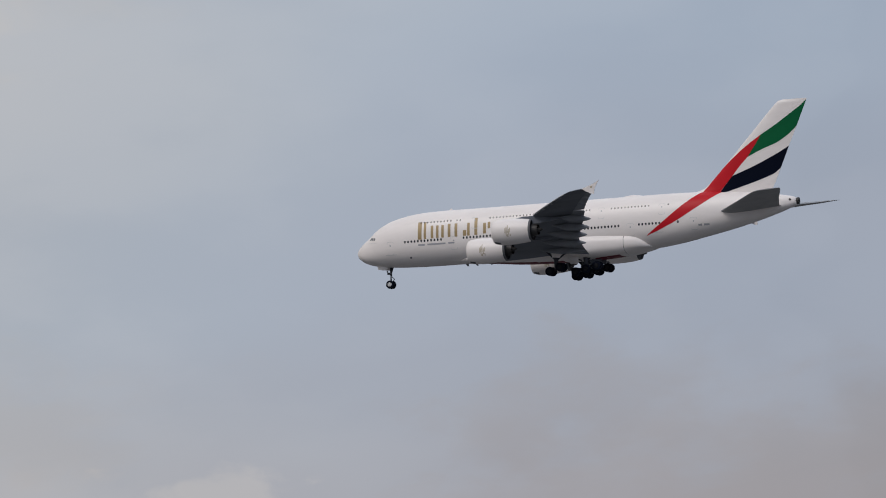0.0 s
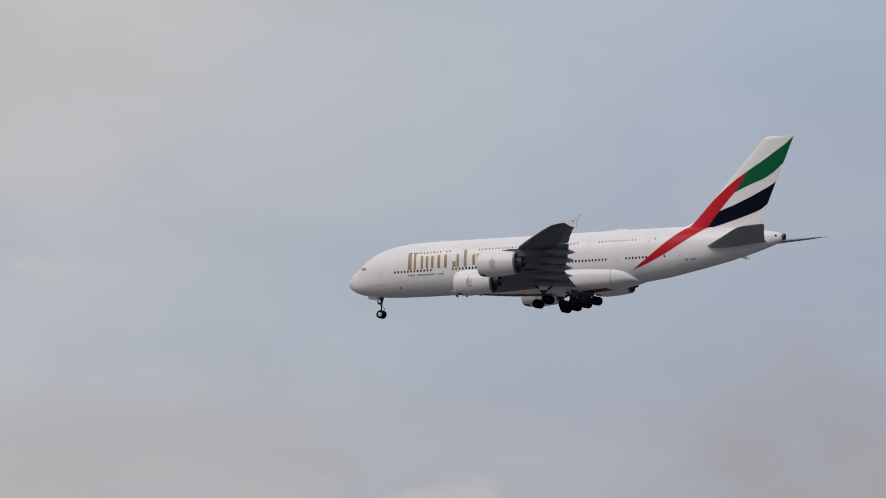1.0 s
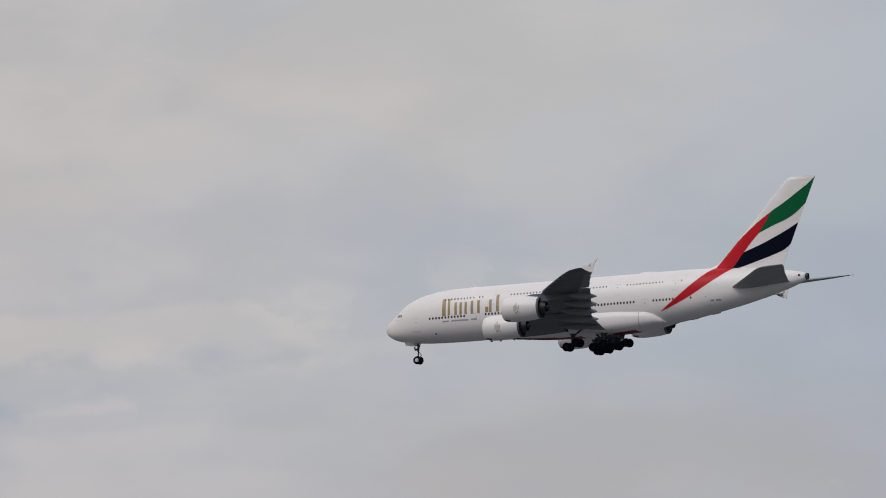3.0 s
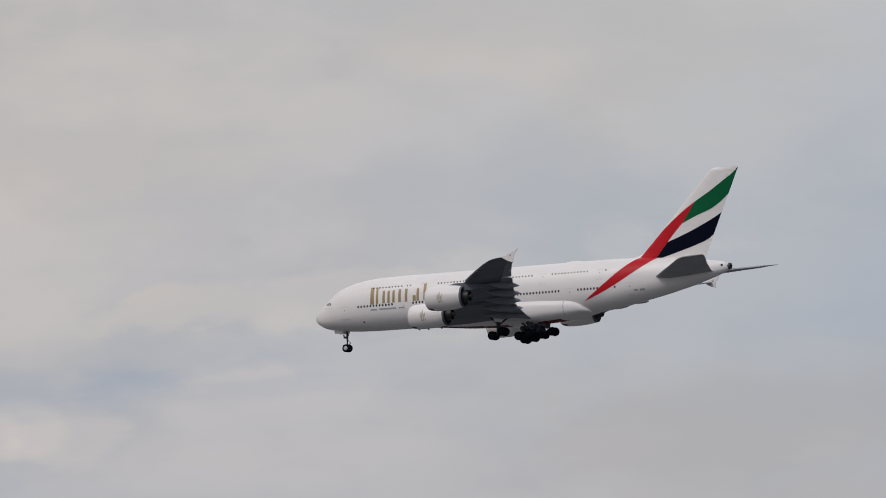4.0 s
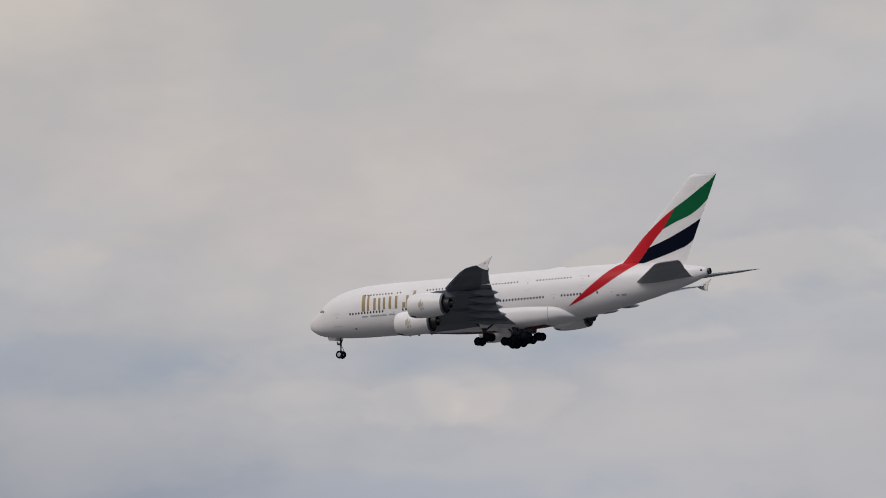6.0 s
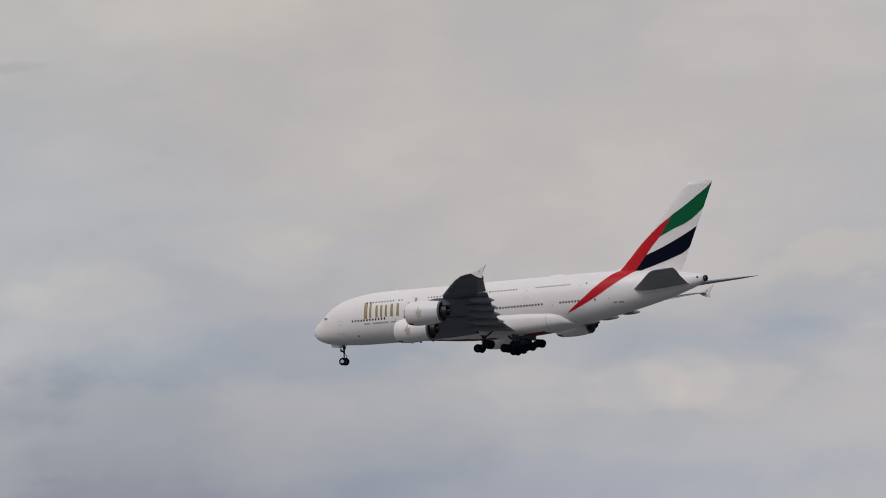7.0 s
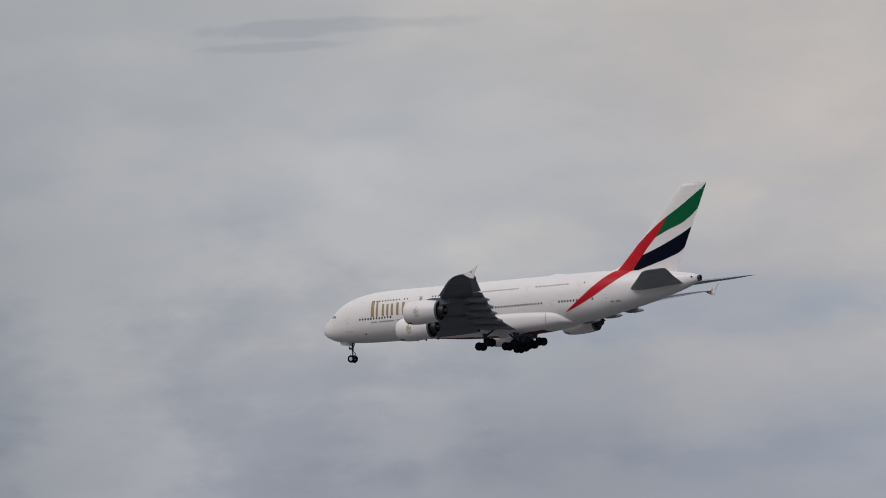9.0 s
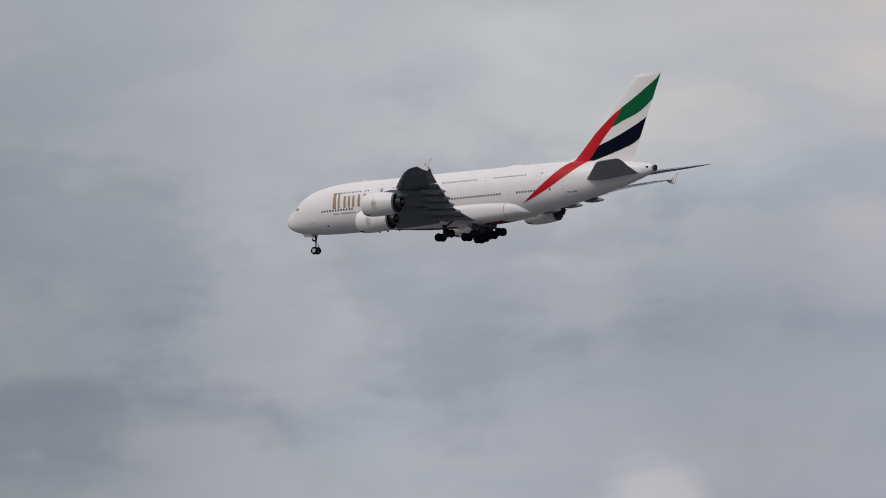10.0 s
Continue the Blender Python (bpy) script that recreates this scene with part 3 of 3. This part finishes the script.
# ---------------------------------------------------------------- lifting surfaces
def airfoil(tc, n=14, cut=1.0, camber=0.0):
    """Points of a wing section in unit chord, from the tail over the top to the nose and back below."""
    xs = [cut * 0.5 * (1 + math.cos(math.pi * i / n)) for i in range(n + 1)]
    half = lambda x: 5 * tc * (0.2969 * math.sqrt(x) - 0.126 * x - 0.3516 * x**2 + 0.2843 * x**3 - 0.1015 * x**4)
    mean = lambda x: camber * 4 * x * (1 - x)
    return [(x, mean(x) + half(x) + 0.0006) for x in xs] + [(x, mean(x) - half(x) - 0.0006) for x in xs[-2::-1]]


def section(y, xle, chord, z, tc, cut=1.0, twist=0.0, camber=0.01):
    c, s = math.cos(radians(twist)), math.sin(radians(twist))
    return [(xle + chord * (x * c + h * s), y, z + chord * (h * c - x * s)) for x, h in airfoil(tc, cut=cut, camber=camber)]


# span, leading edge, chord, height, thickness, twist
WING = [(2.6, 20.3, 17.6, -1.75, 0.14, 2.5), (6.0, 22.9, 15.4, -1.35, 0.135, 2.0), (9.5, 25.6, 13.2, -0.95, 0.125, 1.4), (13.5, 28.5, 11.2, -0.42, 0.115, 1.0), (17, 30.9, 10.2, 0.12, 0.11, 0.6),
        (20, 33.0, 9.4, 0.62, 0.105, 0.3), (23.5, 35.4, 8.5, 1.25, 0.10, 0), (27, 37.8, 7.5, 1.90, 0.10, -0.8), (30.5, 40.4, 6.5, 2.46, 0.095, -1.6), (34, 43.05, 5.5, 2.98, 0.095, -2.4), (37, 45.4, 4.75, 3.44, 0.09, -3), (38.6, 46.85, 3.9, 3.7, 0.085, -3), (39.4, 48.05, 2.8, 3.84, 0.075, -3), (39.8, 49.25, 1.65, 3.93, 0.06, -3)]
WING_A = np.array(WING)


def wing_at(y):
    return tuple(float(np.interp(y, WING_A[:, 0], WING_A[:, i])) for i in range(1, 6))


def wing_point(y, u, h=0.0):
    xle, chord, z, tc, tw = wing_at(y)
    s = math.sin(radians(tw))
    return xle + u * chord, z - u * chord * s + h


def build_wing(side):
    ys = sorted(set([w[0] for w in WING] + list(np.linspace(3, 39, 25))))
    rings = []
    for y in ys:
        xle, chord, z, tc, tw = wing_at(y)
        rings.append(section(side * y, xle, chord, z, tc, 0.8 if y < 37.2 else 1.0, tw))
    wing = mesh_object("wing", *loft(rings), SHADED_GREY, airliner, "grey swept wing with flaps lowered", sharp=50)
    # slotted flaps and drooped ailerons behind the box
    for kind, a, b, drop, size, back, down in (("flap", 4.1, 13.2, 8, 0.25, 0.775, -0.010), ("flap", 13.45, 20.3, 8, 0.26, 0.775, -0.010), ("flap", 20.5, 27.4, 8, 0.26, 0.775, -0.010),
                                               ("aileron", 27.65, 31.0, 5, 0.22, 0.795, -0.004), ("aileron", 31.1, 34.2, 4, 0.22, 0.795, -0.004), ("aileron", 34.3, 37.1, 3, 0.22, 0.795, -0.004)):
        rings = []
        for y in np.linspace(a, b, 7):
            xle, chord, z, tc, tw = wing_at(y)
            x, zz = wing_point(y, back)
            rings.append(section(side * y, x, chord * size, zz + down * chord, 0.13, 1.0, drop + tw, 0.02))
        mesh_object(kind, *loft(rings), FLAP, wing, "lowered grey trailing-edge flap" if kind == "flap" else "", sharp=60)
    # drooped leading-edge slats
    for a, b in ((5.2, 12.2), (17.2, 20.4), (20.5, 23.7), (27.7, 31.0), (31.1, 34.4), (34.5, 37.6)):
        rings = []
        for y in np.linspace(a, b, 6):
            xle, chord, z, tc, tw = wing_at(y)
            ring = section(side * y, xle - 0.055 * chord, chord * 0.16, z - 0.022 * chord, 0.20, 1.0, -14 + tw, 0.05)
            rings.append(ring)
        mesh_object("slat", *loft(rings), SLAT, wing, sharp=60)
    for y in (30.0, 31.6, 33.2, 34.8, 36.4):
        xle, chord, z, tc, tw = wing_at(y)
        mesh_object("slat_track", *box(xle, xle + 0.04 * chord, side * y - 0.06, side * y + 0.06, z - 0.045 * chord, z - 0.03 * chord), TEXTGREY, wing, smooth=False)
    # canoe fairings over the flap tracks
    for y, length, r in ((7.4, 7.6, 0.5), (12.2, 7.2, 0.58), (17.0, 6.5, 0.6), (21.2, 5.9, 0.56), (25.4, 5.3, 0.5)):
        x0, z0 = wing_point(y, 0.5)
        rings = []
        for i in range(15):
            u = i / 14
            rr = r * (0.04 + math.sin(math.pi * min(1, u * 1.15) ** 0.8 * 0.5) * (1 - max(0, u - 0.5) / 0.5) ** 0.62)
            x = x0 + length * u
            zz = z0 - 0.034 * wing_at(y)[1] - 0.42 * math.sin(math.pi * 0.5 * min(1, u * 2)) - max(0, u - 0.5) * 0.6
            rings.append([(x, side * y + 0.55 * rr * math.cos(w), zz + 1.25 * rr * math.sin(w)) for w in [2 * math.pi * j / 12 for j in range(12)]])
        mesh_object("flap_track_fairing", *loft(rings), CANOE, wing, "grey canoe-shaped flap track fairing")
    # fence at the tip
    outline = [(49.5, 4.0), (50.2, 4.22), (51.2, 4.6), (52.2, 5.15), (51.8, 4.5), (51.55, 4.05), (51.42, 3.62), (51.46, 3.4), (51.36, 3.12), (50.85, 3.25), (50.3, 3.5), (49.75, 3.84)]
    fence = mesh_object("wingtip_fence", *slab(outline, side * 39.72, side * 39.86), WHITE, wing, "white swept fence on the wing tip", smooth=False)
    mesh_object("gold_mark", *slab([(50.75, 4.05), (51.1, 4.05), (51.2, 4.35), (50.9, 4.32)], side * 39.70, side * 39.88), EMBLEM, fence, smooth=False)
    return wing


for side in (-1, 1):
    build_wing(side)


def build_tailplane(side):
    rows = [(0.6, 56.7, 11.5, 2.1, 0.085), (1.6, 57.7, 10.3, 2.28, 0.09), (2.4, 58.85, 9.35, 2.42, 0.10), (4.5, 60.5, 8.35, 2.7, 0.10), (8, 63.05, 6.9, 3.08, 0.095), (12, 66.0, 5.4, 3.58, 0.09), (14.3, 67.7, 4.45, 3.84, 0.085), (15.1, 68.6, 3.65, 3.93, 0.07), (15.45, 69.7, 2.6, 3.97, 0.05)]
    rings = [section(side * y, x, c, z - 0.5 * c * math.sin(radians(3)), t, 1.0, -3, 0.0) for y, x, c, z, t in rows]
    tail = mesh_object("tailplane", *loft(rings), STAB, airliner, "dark grey horizontal tailplane", sharp=50)
    return tail


for side in (-1, 1):
    build_tailplane(side)

# fin: height, leading edge, trailing edge
FIN = [(3.2, 53.2, 65.6), (5.0, 52.9, 66.45), (5.55, 54.3, 66.7), (5.75, 55.1, 66.8), (6.1, 55.95, 67.0), (7.0, 57.05, 67.4), (9.0, 59.0, 68.3), (12.0, 61.8, 69.62), (15.0, 64.6, 71.0), (17.4, 66.85, 72.05), (18.2, 67.65, 72.42), (18.55, 68.1, 72.58), (18.7, 68.75, 72.6)]
FIN_A = np.array(FIN)


def fin_y(x, z, tc=0.095):
    le, te = (float(np.interp(z, FIN_A[:, 0], FIN_A[:, i])) for i in (1, 2))
    u = min(max((x - le) / (te - le), 0.0), 1.0)
    return (te - le) * 5 * tc * (0.2969 * math.sqrt(u) - 0.126 * u - 0.3516 * u**2 + 0.2843 * u**3 - 0.1015 * u**4) + 0.004


fin_rings = []
for z in sorted(set(list(FIN_A[:, 0]) + list(np.linspace(3.4, 18.4, 24)))):
    le, te = (float(np.interp(z, FIN_A[:, 0], FIN_A[:, i])) for i in (1, 2))
    fin_rings.append([(le + (te - le) * x, (te - le) * h, z) for x, h in airfoil(0.095 if z < 18.5 else 0.06, 18)])
fin = mesh_object("tail_fin", *loft(fin_rings), WHITE, airliner, "white tail fin with red, green and black stripes", sharp=50)


def fin_field(name, upper, lower, mat, side, n=36, m=12):
    up, lo = curve(upper, n), curve(lower, n)
    verts, faces = [], []
    for a, b in zip(up, lo):
        for k in range(m + 1):
            x, z = a + (b - a) * k / m
            le, te = (float(np.interp(z, FIN_A[:, 0], FIN_A[:, i])) for i in (1, 2))
            x = min(max(x, le + 0.02), te)
            verts.append((x, side * (fin_y(x, z) + 0.02), z))
    for i in range(n - 1):
        for k in range(m):
            a = i * (m + 1) + k
            faces.append((a, a + 1, a + m + 2, a + m + 1))
    mesh_object(name, verts, faces, mat, fin)


for side in (-1, 1):
    fin_field("red_stripe", [(55.2, 4.9), (57.27, 7.2), (58.97, 8.95), (60.85, 10.55), (63.17, 12.3), (65.2, 13.6)], [(57.8, 4.5), (59.3, 6.3), (60.45, 7.62), (61.65, 9.0), (62.95, 10.35), (65.2, 13.56)], RED, side)
    fin_field("green_stripe", [(65.2, 13.6), (67.78, 15.12), (70.09, 16.66), (71.48, 17.6), (72.6, 18.56)], [(62.95, 10.35), (65.35, 11.4), (67.9, 12.38), (69.47, 13.38), (70.8, 14.54)], GREEN, side)
    fin_field("black_stripe", [(60.45, 7.62), (63.42, 8.7), (66.16, 9.9), (67.99, 10.8), (69.48, 11.65)], [(58.1, 4.85), (62.38, 6.04), (65.1, 6.87), (67.11, 7.67), (68.2, 8.5)], NAVY, side)


# ---------------------------------------------------------------- engines
def build_engine(y, x, z):
    nac = [(0.35, 1.38), (0.12, 1.46), (0.0, 1.58), (0.06, 1.68), (0.35, 1.80), (1.0, 1.92), (2.0, 1.98), (3.3, 1.95), (4.6, 1.84), (6.0, 1.62), (6.0, 1.56), (5.2, 1.55), (4.0, 1.5), (3.6, 1.45)]
    rings, n = [], 40
    for a, r in nac:
        rings.append([(x + a, y + r * math.cos(2 * math.pi * j / n), z + r * math.sin(2 * math.pi * j / n)) for j in range(n)])
    engine = mesh_object("engine", *loft(rings, caps=False), WHITE, airliner, "white turbofan engine with a dark nozzle", sharp=60)
    mesh_object("fan_duct", *revolve([(0.34, 1.39), (1.3, 1.36), (1.32, 0.02)], 32, "x", (x, y, z)), DUCT, engine)
    mesh_object("bypass_duct", *revolve([(5.99, 1.57), (5.2, 1.553), (4.0, 1.503), (3.62, 1.44), (3.6, 0.02)], 32, "x", (x, y, z)), DUCT, engine, "black bypass duct", sharp=60)
    mesh_object("spinner", *revolve([(0.75, 0.02), (0.95, 0.22), (1.28, 0.42)], 20, "x", (x, y, z)), HOT, engine)
    mesh_object("core_cowl", *revolve([(3.7, 1.1), (5.0, 1.12), (6.0, 1.0), (6.9, 0.80), (6.9, 0.74), (6.3, 0.7)], 28, "x", (x, y, z)), HOT, engine, "heat-stained metal core cowl", sharp=50)
    mesh_object("exhaust_plug", *revolve([(6.0, 0.5), (6.8, 0.42), (7.3, 0.22), (7.6, 0.03)], 20, "x", (x, y, z)), HOT, engine)
    mesh_object("nozzle_rim", *revolve([(5.75, 1.67), (6.06, 1.61), (6.06, 1.55), (5.7, 1.54)], 40, "x", (x, y, z)), LINE, engine, "dark nozzle lip", sharp=50)
    # dark vent low on the front of the cowl
    for s in (-1, 1):
        rows = []
        for a in (0.3, 0.6, 0.9, 1.2):
            r = float(np.interp(a, [p[0] for p in nac[2:10]], [p[1] for p in nac[2:10]])) + 0.012
            rows.append([(x + a, y + s * r * math.cos(radians(e)), z + r * math.sin(radians(e))) for e in (-74, -68, -62, -56)])
        mesh_object("cowl_vent", *loft(rows, caps=False, closed=False), LINE, engine, "dark vent under the cowl")
    # pylon to the wing
    ay = abs(y)
    xle, chord, wz, tc, tw = wing_at(ay)
    px = [(x + 3.3, z + 1.85), (x + 4.7, z + 2.12), (xle + 0.2, wz + 0.02), (xle + 0.45 * chord, wz - 0.045 * chord), (xle + 0.62 * chord, wz - 0.075 * chord), (x + 7.4, z + 0.95), (x + 5.4, z + 0.9), (x + 3.0, z + 1.7)]
    mesh_object("pylon", *slab(px, y - 0.3, y + 0.3), SHADED_GREY, engine, "grey engine pylon", smooth=False)
    # plain gold shapes on the cowl, on both sides
    for s in (-1, 1):
        for da, w, e0, e1 in ((2.28, 0.13, -10, 12), (2.46, 0.13, -24, 18), (2.64, 0.13, -8, 27), (2.66, 0.15, -27, -14), (2.83, 0.13, -18, 8), (3.02, 0.12, -6, 14), (3.05, 0.12, -24, -13)):
            rings = []
            for a in (da - w / 2, da + w / 2):
                r = float(np.interp(a, [p[0] for p in nac[2:10]], [p[1] for p in nac[2:10]])) + 0.012
                rings.append([(x + a, y + s * r * math.cos(radians(e)), z + r * math.sin(radians(e))) for e in np.linspace(e0, e1, 7)])
            mesh_object("gold_mark", *loft(rings, caps=False, closed=False), EMBLEM, engine)
    return engine


for side in (-1, 1):
    build_engine(side * 14.9, 23.05, -2.18)
    build_engine(side * 25.7, 30.85, -0.42)


# ---------------------------------------------------------------- landing gear
def wheel(parent, x, y, z, r=0.70, w=0.50):
    prof = [(-w / 2 + 0.04, r * 0.55), (-w / 2, r * 0.72), (-w / 2 + 0.03, r * 0.9), (-w / 2 + 0.12, r * 0.985), (0, r), (w / 2 - 0.12, r * 0.985), (w / 2 - 0.03, r * 0.9), (w / 2, r * 0.72), (w / 2 - 0.04, r * 0.55)]
    ty = mesh_object("tyre", *revolve(prof, 28, "y", (x, y, z)), RUBBER, parent, "black rubber tyre")
    # main-gear hubs take the duct black, a painted stand-in for shade under the belly
    mesh_object("wheel_hub", *revolve([(-w / 2 - 0.03, r * 0.2), (-w / 2 - 0.02, r * 0.46), (-w / 2 + 0.05, r * 0.54), (w / 2 - 0.05, r * 0.54), (w / 2 + 0.02, r * 0.46), (w / 2 + 0.03, r * 0.2)], 20, "y", (x, y, z)), HUB if abs(y) < 1 else DUCT, parent, sharp=30)


nose_leg = mesh_object("nose_gear", *joined(tube((5.2, 0, -1.9), (5.13, 0, -3.7), 0.17), tube((5.13, 0, -3.6), (5.08, 0, -5.05), 0.11), tube((5.08, -0.55, -5.08), (5.08, 0.55, -5.08), 0.10),
                                            tube((5.2, 0.1, -3.3), (5.5, 0.25, -2.3), 0.07), tube((5.2, -0.1, -3.3), (5.5, -0.25, -2.3), 0.07), tube((5.25, 0, -3.8), (5.65, 0, -4.3), 0.05), tube((5.65, 0, -4.3), (5.2, 0, -4.8), 0.05),
                                            box(4.65, 4.9, -0.35, 0.35, -3.5, -3.2)), STEEL, airliner, "steel nose landing gear leg, lowered", sharp=40)
for s in (-1, 1):
    wheel(nose_leg, 5.08, s * 0.5, -5.08, 0.64, 0.44)
    mesh_object("gear_door", *slab([(3.2, -2.1), (4.8, -2.3), (4.75, -2.82), (3.4, -2.7)], s * 0.72, s * 0.66), WHITE, nose_leg, "white nose gear door, open", smooth=False)
mesh_object("taxi_lamp", *revolve([(4.45, 0.04), (4.48, 0.14), (4.62, 0.15), (4.7, 0.05)], 14, "x", (0, 0, -3.05)), HUB, nose_leg)


def bogie(name, x, y, z, axles, tilt, top, label):
    """A main leg with its beam and wheels; tilt: degrees by which the front wheels hang lower."""
    s, c = math.sin(radians(tilt)), math.cos(radians(tilt))
    at = lambda a: (x + a * c, z + a * s)
    half = max(abs(a) for a in axles)
    (xf, zf), (xr, zr) = at(-half), at(half)
    pieces = [tube((x, y, z), top, 0.30, 0.40), tube((xf, y, zf), (xr, y, zr), 0.17), tube((x, y, z + 1.3), (x + 1.6, y * 0.72, z + 3.0), 0.14), tube((x, y, z + 1.4), (x - 1.4, y, z + 2.8), 0.14)]
    for a in axles:
        pieces.append(tube((at(a)[0], y - 0.75, at(a)[1]), (at(a)[0], y + 0.75, at(a)[1]), 0.09))
    leg = mesh_object(name, *joined(*pieces), STEEL, airliner, label, sharp=40)
    for a in axles:
        for sd in (-1, 1):
            wheel(leg, at(a)[0], y + sd * 0.68, at(a)[1])
    return leg


for s in (-1, 1):
    leg = bogie("wing_gear", 33.75, s * 6.2, -5.1, (-0.88, 0.88), 18, (34.0, s * 6.6, -1.3), "four-wheel main gear under the wing, lowered")
    mesh_object("gear_door", *slab([(33.2, -1.6), (34.9, -1.6), (34.7, -3.4), (33.4, -3.3)], s * 7.0, s * 6.92), WHITE, leg, "white gear door, open", smooth=False)
    leg = bogie("body_gear", 37.5, s * 2.65, -5.1, (-1.7, 0, 1.7), 12, (37.2, s * 2.6, -2.6), "six-wheel main gear under the fuselage, lowered")
    mesh_object("gear_door", *slab([(35.0, -3.2), (36.6, -3.3), (36.4, -4.3), (35.2, -4.2)], s * 3.95, s * 3.88), WHITE, leg, "white gear door, open", smooth=False)
    mesh_object("bay_door", *slab([(36.9, -3.3), (39.4, -3.3), (39.2, -4.25), (37.1, -4.3)], s * 1.25, s * 1.17), SHADED_GREY, leg, "grey keel-side gear door, open", smooth=False)
    mesh_object("retraction_strut", *tube((36.0, s * 2.2, -3.4), (37.35, s * 2.6, -4.5), 0.13), STEEL, leg)
    mesh_object("torque_link", *joined(tube((37.5, s * 2.65, -4.9), (38.3, s * 2.65, -4.35), 0.08), tube((38.3, s * 2.65, -4.35), (37.45, s * 2.65, -3.7), 0.08)), STEEL, leg)
